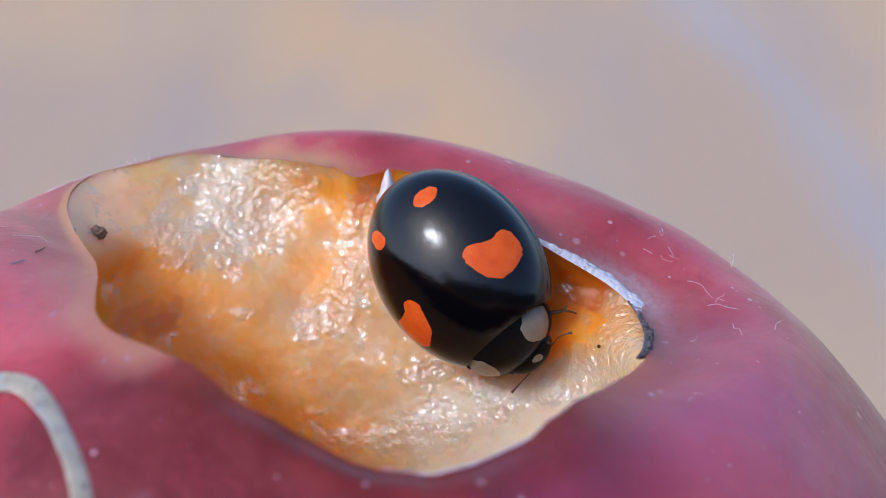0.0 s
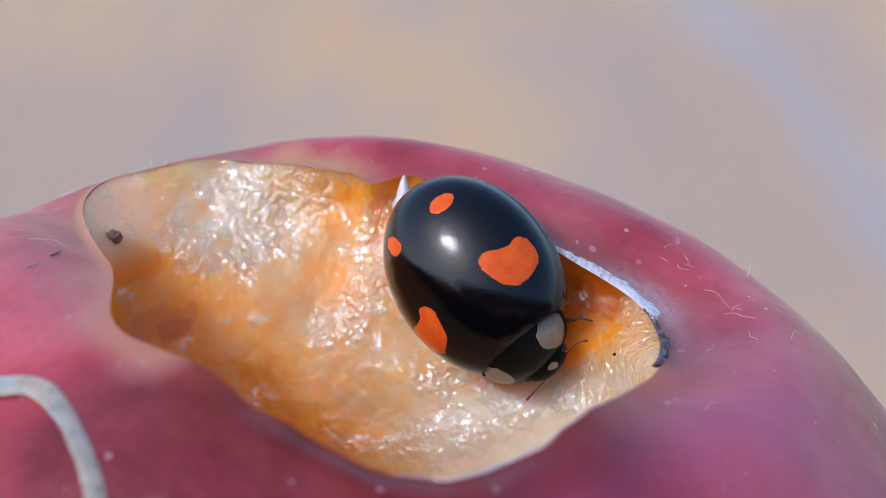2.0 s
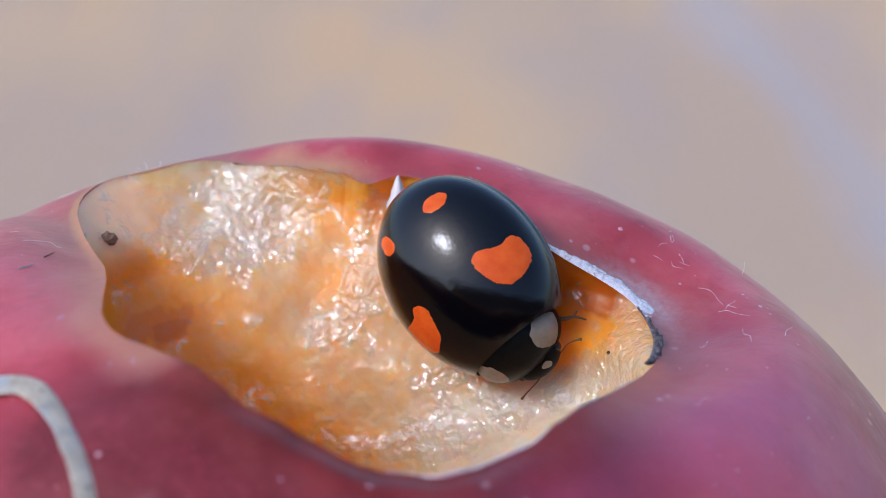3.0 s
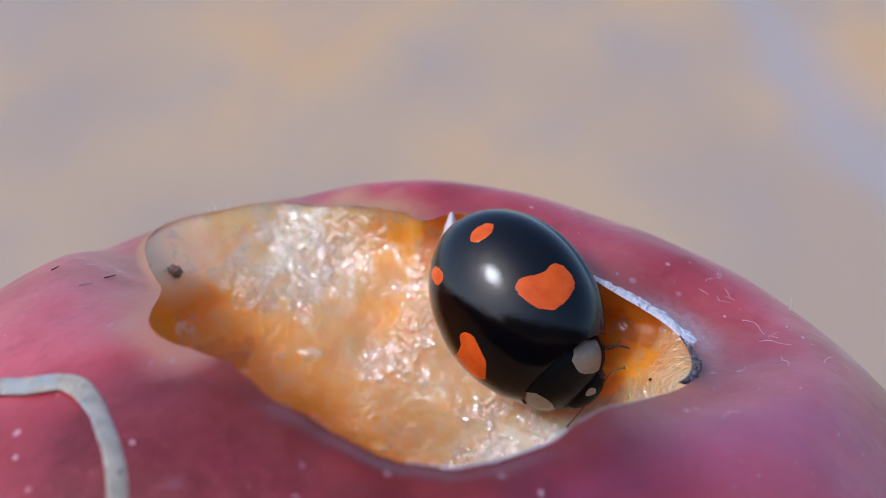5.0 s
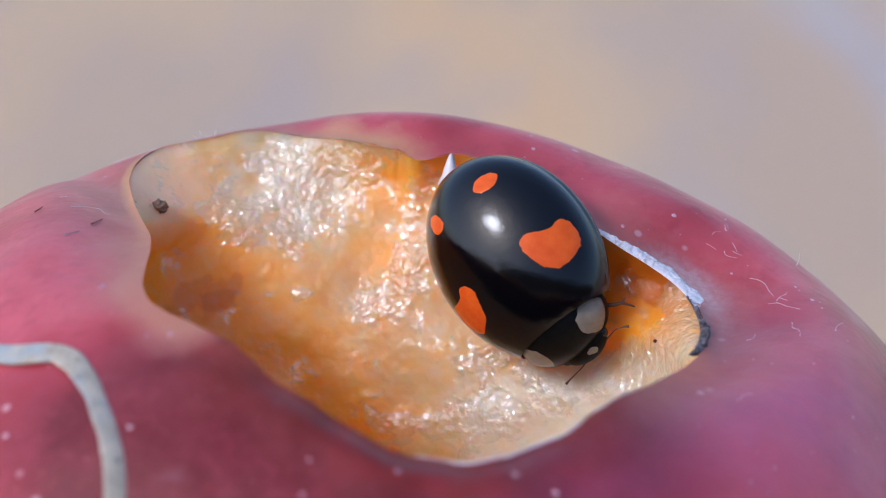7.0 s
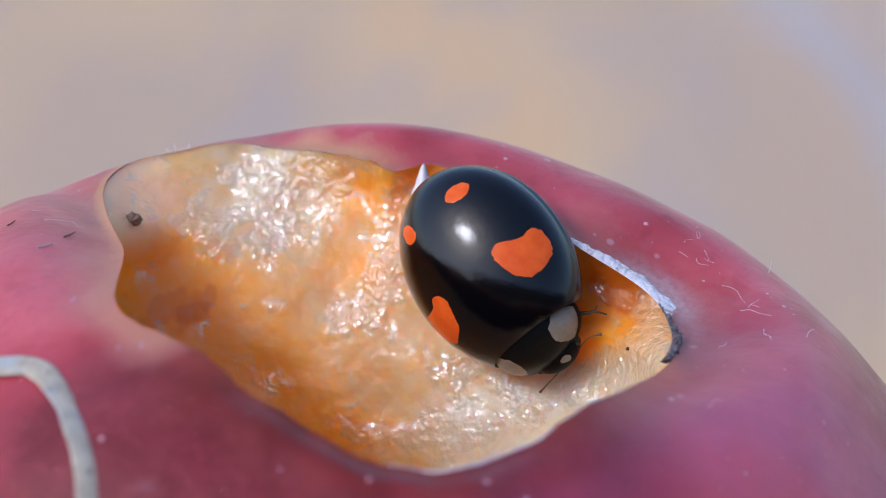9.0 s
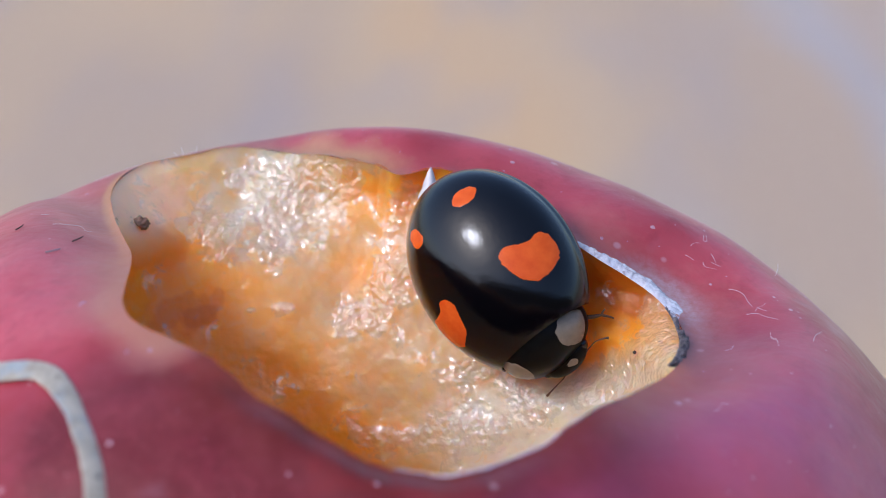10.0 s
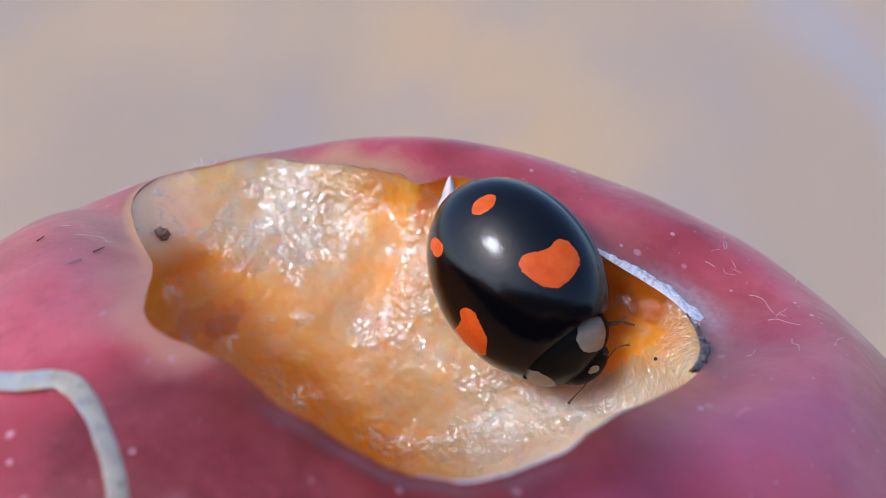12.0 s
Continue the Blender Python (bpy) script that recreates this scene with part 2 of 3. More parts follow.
STRAW = make_straw()
SCAB = plain("dark_scab", (0.016, 0.013, 0.014), (0.22, 0.18, 0.19), 0.2, 0.4, 0.12)
def make_lip():
    m = Mat("silvery_peel", rough=0.3, Coat_Weight=1.0, Coat_Roughness=0.06)
    n = m.noise(0.16, 4.0, 0.7)
    c = m.ramp(n, (0.3, (0.62, 0.57, 0.63)), (0.6, (0.90, 0.88, 0.92)))
    c = m.mix(m.ramp(m.noise(0.5, 3.0, 0.7, 0.5), (0.55, 0.0), (0.68, 0.7)), c, (0.20, 0.12, 0.13))
    m.set("Base Color", c)
    m.bump((n, 0.08), (m.noise(0.6, 3.0), 0.08))
    return m


LIP = make_lip()
# for the torn flap and for the white line painted as edge light
PEEL_AND_LIGHT = plain("torn_peel_and_light", (0.66, 0.58, 0.58), (0.80, 0.74, 0.74), 0.4, 0.35, 0.02)
FIBRE = plain("white_fibre", (0.75, 0.70, 0.70), (0.85, 0.82, 0.82), 0.3, 0.5)
CRUST = plain("brown_crust", (0.08, 0.04, 0.025), (0.25, 0.13, 0.08), 0.2, 0.5, 0.05)
DIRT = plain("dark_dirt", (0.012, 0.009, 0.008), (0.03, 0.022, 0.018), 0.15, 0.7)

# ---------------------------------------------------------------- ground
gm = bpy.data.meshes.new("ground")
gm.from_pydata([(-1500, -1500, 0), (1500, -1500, 0), (1500, 1500, 0), (-1500, 1500, 0)], [], [(0, 1, 2, 3)])
gm.materials.append(GROUND.m)
tagged(new("ground", gm), "blurred beige sandstone paving with grey-blue veins", "ground", kind="structure")

# unseen wall added behind the camera; it blocks front light and darkens reflections
wm = bpy.data.meshes.new("unseen_wall_south")
wb = bmesh.new()
bmesh.ops.create_cube(wb, size=1.0, matrix=Matrix.Translation((2.2, -1.12, 0.27)) @ Matrix.Diagonal((6.0, 0.24, 0.54, 1)))
wb.to_mesh(wm)
wm.materials.append(WALL.m)
tagged(new("unseen_wall_south", wm), "low brown plastered wall, unseen, added to darken reflections and front light", "wall", kind="structure")

# ---------------------------------------------------------------- apple
RADIUS = 22.91
CENTRE = Vector((0, 0, RADIUS))
# the wound's frame: two directions across it and one out of it
WX, WY, WZ = Vector((0.9972, 0.0749, 0)), Vector((-0.0407, 0.5421, 0.8393)), Vector((0.0629, -0.837, 0.5436))
WO = (0.9, 17.2)
# outline of the wound and height of its rim, as waves round it
RIM_R = [5.71, 0.47, 0.15, 1.63, -1.19, 0.16, 0.32, 0.28, -0.47, 0.23, -0.07, 0.05, -0.27, 0.17, -0.19, -0.02, -0.05, 0.04, -0.19, -0.04, -0.01, 0.01, -0.16, 0.0, 0.03, -0.02, -0.07, 0.0, 0.03, -0.04, -0.03, 0.01, 0.0]
RIM_H = [10.53, -0.66, -8.86, -0.64, 0.41, -1.17, -1.41, -0.16, 0.45, -0.71, -0.23, -0.09, 0.28, -0.43, 0.09, -0.02, 0.17, -0.19, 0.16, 0.03, 0.1, -0.06, 0.15, 0.03, 0.04]
FLOOR = [2.755, 0.198, -0.232, 0.0285, -0.0012, -0.0346]


def waves(co, a):
    v = co[0]
    for k in range(1, (len(co) + 1) // 2):
        v += co[2 * k - 1] * math.cos(k * a) + co[2 * k] * math.sin(k * a)
    return v


def in_wound(x, y, h):
    return CENTRE + WX * (x + WO[0]) + WY * (y + WO[1]) + WZ * h


def rim_point(a, plain=False):
    # the wound runs out far and low at the back
    turn = math.degrees(a) % 360
    low = waves(RIM_H, a) - 2.0 * math.exp(-((turn - 138) / 32) ** 2)
    wide = waves(RIM_R, a) + 0.55 * math.exp(-((turn - 143) / 22) ** 2) - 0.14 * math.exp(-((turn - 268) / 38) ** 2)
    if plain:
        return wide, low
    r = wide + 0.10 * noise.noise(Vector((math.cos(a) * 7, math.sin(a) * 7, 1.3))) + 0.05 * noise.noise(Vector((math.cos(a) * 19, math.sin(a) * 19, 4.0)))
    return r, low


def floor_height(x, y):
    return FLOOR[0] + FLOOR[1] * x + FLOOR[2] * y + FLOOR[3] * x * x + FLOOR[4] * x * y + FLOOR[5] * y * y


def blob(x, y, cx, cy, rx, ry, tilt=0.0):
    a = radians(tilt)
    dx, dy = x - cx, y - cy
    u, w = (dx * math.cos(a) + dy * math.sin(a)) / rx, (-dx * math.sin(a) + dy * math.cos(a)) / ry
    return math.exp(-(u * u + w * w))


def grain_at(x, y):
    """How torn and granular the flesh is."""
    g = 0.0
    for cx, cy, rx, ry, tilt in ((-3.4, 2.6, 2.1, 1.5, 0), (-2.6, 4.2, 1.7, 0.6, 0), (-0.9, 3.7, 0.9, 0.7, 0), (-5.3, 2.1, 0.7, 0.6, 0), (1.3, 1.6, 0.9, 1.2, 0), (0.7, 0.1, 0.9, 1.1, 0), (-0.5, -0.9, 0.8, 0.7, 0), (1.3, 3.2, 0.8, 0.5, 0), (-2.9, -0.5, 0.5, 0.35, 0), (-4.0, -0.6, 0.3, 0.2, 0),
                             (3.4, -2.7, 1.1, 0.5, 15), (6.7, -3.2, 1.3, 0.6, 25), (8.2, -2.5, 1.0, 0.7, 25), (8.9, -1.2, 0.6, 1.3, 0), (0.9, -4.8, 1.6, 0.4, -5), (3.6, -4.7, 1.8, 0.6, 15), (2.6, -4.2, 0.7, 0.5, 0), (4.9, -3.4, 0.8, 0.6, 0)):
        g += blob(x, y, cx, cy, rx, ry, tilt)
    return min(max(g * 0.85 + 0.6 * noise.noise(Vector((x, y, 3)) * 1.1) - 0.02, 0.0), 1.0)


BACK = Vector((-0.08, 0.08, -0.99)).normalized()


def skin_line(a):
    """What the skin needs to know along one line that leaves the rim at angle a."""
    r, h = rim_point(a)
    p = in_wound(r * math.cos(a), r * math.sin(a), h) - CENTRE
    u = p.normalized()
    rp, hp = rim_point(a, True)
    deep = RADIUS - (in_wound(rp * math.cos(a), rp * math.sin(a), hp) - CENTRE).length
    soft = 2.6 - 1.3 * smooth01((math.sin(a) - 0.25) / 0.5)
    curl = 1 - smooth01((math.sin(a) + 0.75) / 0.35)
    return u, deep, u.angle(BACK), soft, curl


def skin_at(line, far, lift=0.0):
    """The place on the skin far millimetres from the rim."""
    u, deep, full, soft, curl = line
    d = Matrix.Rotation(far / RADIUS, 3, u.cross(BACK).normalized()) @ u
    rad = RADIUS - deep * math.exp(-(far / soft) ** 2) - 0.32 * curl * math.exp(-(far / 0.5) ** 2) + lift
    rad += (1 - math.exp(-(far / 0.6) ** 2)) * (0.16 * noise.noise(d * 3.1) + 0.05 * noise.noise(d * 11))
    return CENTRE + d * rad, d


def pigment_and_light(p):
    """How deep the red of the skin is: mottled, with broad patches of blush, deepened low in front for shade and paled
    at the back for skylight.
    """
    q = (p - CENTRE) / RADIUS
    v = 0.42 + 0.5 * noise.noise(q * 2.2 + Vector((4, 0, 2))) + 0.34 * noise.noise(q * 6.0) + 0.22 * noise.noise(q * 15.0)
    # beside the blush, patches paint shade low in front and skylight at the back
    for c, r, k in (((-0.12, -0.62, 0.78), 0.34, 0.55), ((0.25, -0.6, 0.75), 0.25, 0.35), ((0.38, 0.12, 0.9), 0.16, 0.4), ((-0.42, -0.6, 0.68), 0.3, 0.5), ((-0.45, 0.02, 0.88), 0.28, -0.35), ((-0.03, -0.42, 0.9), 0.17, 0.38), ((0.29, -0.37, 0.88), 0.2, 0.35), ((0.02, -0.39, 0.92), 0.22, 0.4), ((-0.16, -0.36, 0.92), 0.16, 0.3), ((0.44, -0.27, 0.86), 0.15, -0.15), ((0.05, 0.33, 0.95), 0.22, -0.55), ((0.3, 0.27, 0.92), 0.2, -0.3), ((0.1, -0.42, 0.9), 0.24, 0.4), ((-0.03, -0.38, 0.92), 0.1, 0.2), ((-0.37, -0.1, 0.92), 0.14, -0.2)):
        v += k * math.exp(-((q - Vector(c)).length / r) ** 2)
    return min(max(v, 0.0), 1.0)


def build_skin(apple):
    cols, rings = 480, 150
    lines = [skin_line(2 * math.pi * k / cols) for k in range(cols)]
    verts, bruise, blush_and_light, thin, shelf, scuff, sky_tint = [], [], [], [], [], [], []
    for i in range(rings):
        f = i / (rings - 1)
        for k in range(cols):
            far = lines[k][2] * RADIUS * (0.12 * f + 0.88 * f ** 2.6)
            p, d = skin_at(lines[k], far)
            verts.append(p)
            blush_and_light.append(pigment_and_light(p))
            a = 2 * math.pi * k / cols
            rub = (0.15 + 0.85 * smooth01((math.sin(a) - 0.05) / 0.4) * smooth01((0.25 - math.cos(a)) / 0.35)) * math.exp(-(far / (1.0 + 0.5 * noise.noise(d * 6))) ** 2)
            tip = smooth01((-math.cos(a) - 0.88) / 0.08) * math.exp(-(far / (1.5 + 1.2 * noise.noise(d * 9))) ** 2)
            east = 0.55 * smooth01((math.cos(a) - 0.9) / 0.07) * math.exp(-(far / (1.7 + 1.5 * noise.noise(d * 8))) ** 2)
            bruise.append(max(rub, tip, east))
            turn = math.degrees(a) % 360
            wide = 0.6 + 0.3 * noise.noise(d * 7)
            torn = 0.8 * math.exp(-((turn - 98) / 32) ** 2) * math.exp(-(far / (1.5 + 1.1 * noise.noise(d * 15))) ** 2)
            shelf.append(max(math.exp(-((turn - 148) / 26) ** 2) * math.exp(-(far / wide) ** 4), torn))
            scuff.append(math.exp(-(((turn + 180) % 360 - 178) / 7) ** 2) * math.exp(-((far - 0.5) / (0.7 + 0.4 * noise.noise(d * 14))) ** 2))
            # reflected sky is put into the colour of the right, near flank
            sky_tint.append(smooth01((d.x - 0.15 + 0.25 * noise.noise(d * 4)) / 0.5) * smooth01((0.25 - d.y) / 0.4))
            thin.append(max(0.7 * math.exp(-(far / 1.5) ** 2), 0.4 * tip))
    me = mesh_of("skin", verts, [tuple(reversed(f)) for f in grid_faces(rings, cols, True)], SKIN)
    at = me.attributes.new("bruise", "FLOAT", "POINT")
    at.data.foreach_set("value", bruise)
    for key, values in (("shelf", shelf), ("scuff", scuff), ("sky_tint", sky_tint)):
        me.attributes.new(key, "FLOAT", "POINT").data.foreach_set("value", values)
    me.attributes.new("thin", "FLOAT", "POINT").data.foreach_set("value", thin)
    me.attributes.new("blush_and_light", "FLOAT", "POINT").data.foreach_set("value", blush_and_light)
    return part("skin", me, apple, "pink and dark red waxy apple skin")


def build_flesh(apple):
    cols, rings = 640, 230
    verts, juice, stain_and_shade, grain, film = [], [], [], [], []
    for i in range(rings + 1):
        s = 1 - (1 - i / rings) ** 1.35 if i else 0.0
        for k in range(cols):
            a = 2 * math.pi * k / cols
            r, h = rim_point(a)
            rp, hp = rim_point(a, True)
            h -= 0.03
            gap = max(hp - floor_height(rp * math.cos(a), rp * math.sin(a)), 0.0)
            # where the hollow is deep it reaches on beneath the lip
            under = smooth01((gap - 0.5) / 7.5)
            wide = (r * (1 - under) + rp * under) + 0.22 * gap * under
            x, y = s * wide * math.cos(a), s * wide * math.sin(a)
            low = floor_height(x, y)
            rise = h - floor_height(wide * math.cos(a), wide * math.sin(a))
            power = 3.5 + 13 * under
            z = low + rise * (1 - 0.4 * under) * s ** power
            q = Vector((x, y, 0))
            calm = smooth01((1 - s) * 12)
            z += calm * (0.22 * noise.noise(q * 0.55) + 0.04 * noise.noise(q * 1.7 + Vector((3, 1, 0))) + 0.015 * noise.noise(q * 4.3))
            g = grain_at(x, y)
            grain.append(g)
            warp = q + 0.12 * noise.noise_vector(q * 2.0)
            ridge = 1 - 2 * abs(noise.noise(warp * 2.6 + Vector((7, 7, 0))))
            z += calm * (0.2 + g) * (0.014 * ridge + 0.014 * noise.noise(warp * 5.0))
            if g > 0.15:
                gap_to = noise.voronoi(warp * 2.7)[0][0]
                z += calm * 0.05 * g * (1 - min(gap_to / 0.6, 1.0) ** 2)
            z -= 0.5 * blob(x, y, 6.0, -2.0, 1.8, 1.2)
            verts.append(in_wound(x, y, z))
            j = 0.33 + 0.14 * noise.noise(q * 0.5 + Vector((9, 2, 0))) + 0.12 * noise.noise(q * 1.6)
            j += 0.95 * blob(x, y, -7.0, -0.2, 2.4, 1.9) + 0.05 * blob(x, y, -8.2, 3.2, 1.8, 1.8) + 0.5 * blob(x, y, -3.2, -2.7, 4.0, 1.5, -35) + 0.25 * blob(x, y, -0.4, -5.0, 1.6, 0.8)
            j += 0.55 * blob(x, y, 0.9, 3.2, 2.2, 0.9, -8) + 0.3 * blob(x, y, -0.2, 0.7, 1.5, 0.8) + 0.6 * blob(x, y, 2.3, 4.6, 1.0, 1.2)
            j += 1.4 * blob(x, y, 7.8, 0.25, 1.9, 1.7) + 0.8 * blob(x, y, 6.7, -1.4, 1.4, 0.8)
            j -= 0.50 * blob(x, y, 4.8, -4.2, 3.6, 1.4, 15) + 0.32 * blob(x, y, -3.6, 2.9, 1.9, 1.6) + 0.2 * blob(x, y, 8.4, -2.3, 1.2, 0.8, 25)
            juice.append(min(max(j, 0.0), 1.0))
            wob = 0.45 * noise.noise(q * 1.3 + Vector((5, 5, 0))) + 0.3 * noise.noise(q * 3.1)
            st = smooth01((blob(x, y, -6.1 + wob, -0.6 + wob, 1.35, 0.75, 15) - 0.35) * 4) * 0.35
            st += smooth01((blob(x, y, -5.6 + wob, -0.75, 0.75, 0.45, 10) - 0.4) * 5) * 0.28
            # the broad first blob paints shade beside the ladybird; the others are brown stains
            st += 0.9 * blob(x, y, 7.4, 0.15, 1.9, 1.5) + 0.85 * smooth01((blob(x, y, 8.25 + wob, 0.35 + wob, 0.85, 1.2, 15) - 0.4) * 4) + 0.5 * smooth01((blob(x, y, 8.2 + wob, -0.5, 0.5, 0.6) - 0.4) * 5)
            stain_and_shade.append(min(st, 1.0))
            film.append(min(0.95 * smooth01((blob(x, y, -8.6 + wob, 3.4 + wob, 2.6, 2.2, -20) - 0.2) * 2.2), 1.0))
    faces = [tuple(reversed(f)) for f in grid_faces(rings + 1, cols, True)]
    me = mesh_of("flesh", verts, faces, FLESH)
    me.attributes.new("juice", "FLOAT", "POINT").data.foreach_set("value", juice)
    me.attributes.new("grain", "FLOAT", "POINT").data.foreach_set("value", grain)
    me.attributes.new("film", "FLOAT", "POINT").data.foreach_set("value", film)
    me.attributes.new("stain_and_shade", "FLOAT", "POINT").data.foreach_set("value", stain_and_shade)
    return part("flesh", me, apple, "wet cream and orange gnawed apple flesh")


def tree_of(ob):
    me = ob.data
    return BVHTree.FromPolygons([v.co / MM for v in me.vertices], [tuple(p.vertices) for p in me.polygons])


apple = thing("apple", "small pink-red apple with a gnawed open hollow, lying on the paving", "apple")
skin = build_skin(apple)
flesh = build_flesh(apple)


SKIN_TREE, FLESH_TREE = tree_of(skin), tree_of(flesh)


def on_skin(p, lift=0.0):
    """The place on the skin met along a line from a fixed point near the camera, in millimetres, and its outward
    normal.
    """
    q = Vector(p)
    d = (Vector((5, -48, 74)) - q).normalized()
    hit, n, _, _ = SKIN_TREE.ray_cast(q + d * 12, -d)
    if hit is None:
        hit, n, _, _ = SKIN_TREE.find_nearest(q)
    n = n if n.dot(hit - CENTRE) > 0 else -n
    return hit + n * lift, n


def on_flesh(x, y, lift=0.0):
    start = in_wound(x, y, 40)
    hit, n, _, _ = FLESH_TREE.ray_cast(start, -WZ)
    if hit is None:
        hit, n, _, _ = FLESH_TREE.find_nearest(in_wound(x, y, floor_height(x, y)))
    n = n if n.dot(WZ) > 0 else -n
    return hit + n * lift, n


def rim_strip(name, a0, a1, start, width, thick, material, label, lumps=0.05):
    """A raised strip of peel along the rim of the wound, between two angles in degrees."""
    n, across = 150, 20
    verts = []
    for i in range(n + 1):
        f = i / n
        line = skin_line(radians(a0 + (a1 - a0) * f))
        taper = math.sin(math.pi * min(max(f, 0.01), 0.99)) ** 0.45
        w = width * taper * (0.28 + 0.95 * f) * (1 + 0.3 * noise.noise(Vector((f * 6, width * 7, 0))))
        for k in range(across):
            g = k / (across - 1)
            hump = math.sin(math.pi * g) ** 0.6
            p, d = skin_at(line, start + w * g)
            up = -0.06 + (thick + 0.06) * hump * taper + lumps * hump * (noise.noise(p * 4.0) + 0.6 * noise.noise(p * 11.0))
            verts.append(p + d * up)
    return part(name, mesh_of(name, verts, [tuple(reversed(f)) for f in grid_faces(n + 1, across)], material), apple, label)


rim_strip("peel_edge", 14, -6.5, -0.12, 0.85, 0.13, LIP, "silvery white dried peel edge", 0.06)
rim_strip("scab", -4.5, -15.5, -0.3, 0.5, 0.10, SCAB, "crusty dark grey scab", 0.14)
rim_strip("cut_edge", -18, -78, -0.06, 0.13, 0.03, LIP, "thin lilac-white cut edge of the peel", 0.02)


def torn_flap():
    """A small upright splinter of peel at the back of the wound."""
    a = radians(64)
    r, h = rim_point(a)
    base = in_wound(r * math.cos(a), r * math.sin(a), h)
    verts = []
    n = 14
    for i in range(n + 1):
        f = i / n
        w = 0.44 * (1 - f) ** 0.8 * (1 + 0.25 * noise.noise(Vector((f * 5, 2, 0)))) + 0.012
        c = base + WY * (-1.35 + 1.35 * f) + WX * (0.02 + 0.05 * f * f) + WZ * (0.75 - 0.2 * f)
        for dx, dz in ((-w, 0), (0, 0.06), (w, 0), (0, -0.05)):
            verts.append(c + WX * dx + WZ * dz)
    faces = grid_faces(n + 1, 4, True) + [(3, 2, 1, 0), tuple(range(n * 4, n * 4 + 4))]
    return part("torn_flap", mesh_of("torn_flap", verts, faces, PEEL_AND_LIGHT), apple, "white pointed flap of torn peel")


torn_flap()

# ---------------------------------------------------------------- ladybird
BX, BY, BZ = 2.66, 3.49, 2.08
ladybird = thing("ladybird", "glossy black ladybird with four orange spots, feeding on the apple flesh", "ladybird")
ladybird.matrix_world = Matrix(((-0.7203, 0.5974, -0.3526, 4.593 * MM), (-0.0773, -0.5742, -0.8150, 4.985 * MM), (-0.6894, -0.5598, 0.4598, 41.057 * MM), (0, 0, 0, 1)))


def dome(x, y, lift=1.0):
    return Vector((x, y, BZ * math.sqrt(max(1 - (x / BX) ** 2 - (y / BY) ** 2, 0.0)))) * lift


def elytron(side):
    rows, cols = 60, 46
    verts = []
    for i in range(rows + 1):
        b = radians(-90 + 139.3 * i / rows)
        for k in range(cols + 1):
            f = k / cols
            al = radians(101.35 * f)
            x, y, z = BX * math.sin(al) * math.cos(b), BY * math.sin(b), BZ * math.cos(al) * math.cos(b)
            seam = math.exp(-(f / 0.008) ** 2)
            z -= 0.0004 * seam * math.cos(b)
            flare = smooth01((f - 0.84) / 0.06) * (1 - smooth01((f - 0.93) / 0.07))
            x += 0.05 * flare * math.cos(b)
            verts.append(Vector((side * (x + 0.0004), y, z)))
    # the underside closes the wing case as a thin shell
    top = len(verts)
    for i in range(rows + 1):
        for k in range(cols + 1):
            v = verts[i * (cols + 1) + k]
            verts.append(Vector((side * max(abs(v.x) - 0.07 * abs(v.x) / BX, 0.001), v.y * 0.975, v.z * 0.965 - 0.02)))
    fs = grid_faces(rows + 1, cols + 1)
    under = [tuple(q + top for q in reversed(f)) for f in fs]
    ring = []
    w = cols + 1
    edge = [k for k in range(w)] + [r * w + cols for r in range(1, rows + 1)] + [rows * w + k for k in range(cols - 1, -1, -1)] + [r * w for r in range(rows - 1, 0, -1)]
    for a, b in zip(edge, edge[1:] + edge[:1]):
        ring.append((b, a, a + top, b + top))
    fs = fs + under + ring
    if side < 0:
        fs = [tuple(reversed(f)) for f in fs]
    me = mesh_of("elytron", verts, fs, SHELL)
    # the two wing cases meet in one even curve
    even = [Vector((v.x / BX ** 2, v.y / BY ** 2, v.z / BZ ** 2)).normalized() * (1 if i % w < 0.8 * cols else 0) for i, v in enumerate(verts[:top])]
    me.normals_split_custom_set_from_vertices([tuple(n) for n in even] + [(0.0, 0.0, 0.0)] * (len(verts) - top))
    return part("elytron", me, ladybird, "glossy black wing case")


def spot(parent, side, cx, cy, radii, seed, surface, material, name="spot", label="", lift=1.004):
    """A pigment patch that follows the shell; radii: half-widths round it, evenly from outward to front."""
    n, rings = 64, 10
    verts = [surface(side * cx, cy, lift)]
    m = len(radii)
    for i in range(1, rings + 1):
        for k in range(n):
            f = k / n * m
            a, b = radii[int(f) % m], radii[(int(f) + 1) % m]
            t = smooth01(f - int(f))
            r = (a + (b - a) * t) * (1 + 0.05 * noise.noise(Vector((k * 0.9, seed, 0)))) * i / rings
            an = 2 * math.pi * k / n
            edge = lift if i < rings else lift - 0.006
            verts.append(surface(side * (cx + r * math.cos(an)), cy + r * math.sin(an), edge))
    faces = [(0, 1 + k, 1 + (k + 1) % n) for k in range(n)]
    for i in range(rings - 1):
        o = 1 + i * n
        faces += [(o + k, o + n + k, o + n + (k + 1) % n, o + (k + 1) % n) for k in range(n)]
    if side < 0:
        faces = [tuple(reversed(f)) for f in faces]
    return part(name, mesh_of(name, verts, faces, material), parent, label)


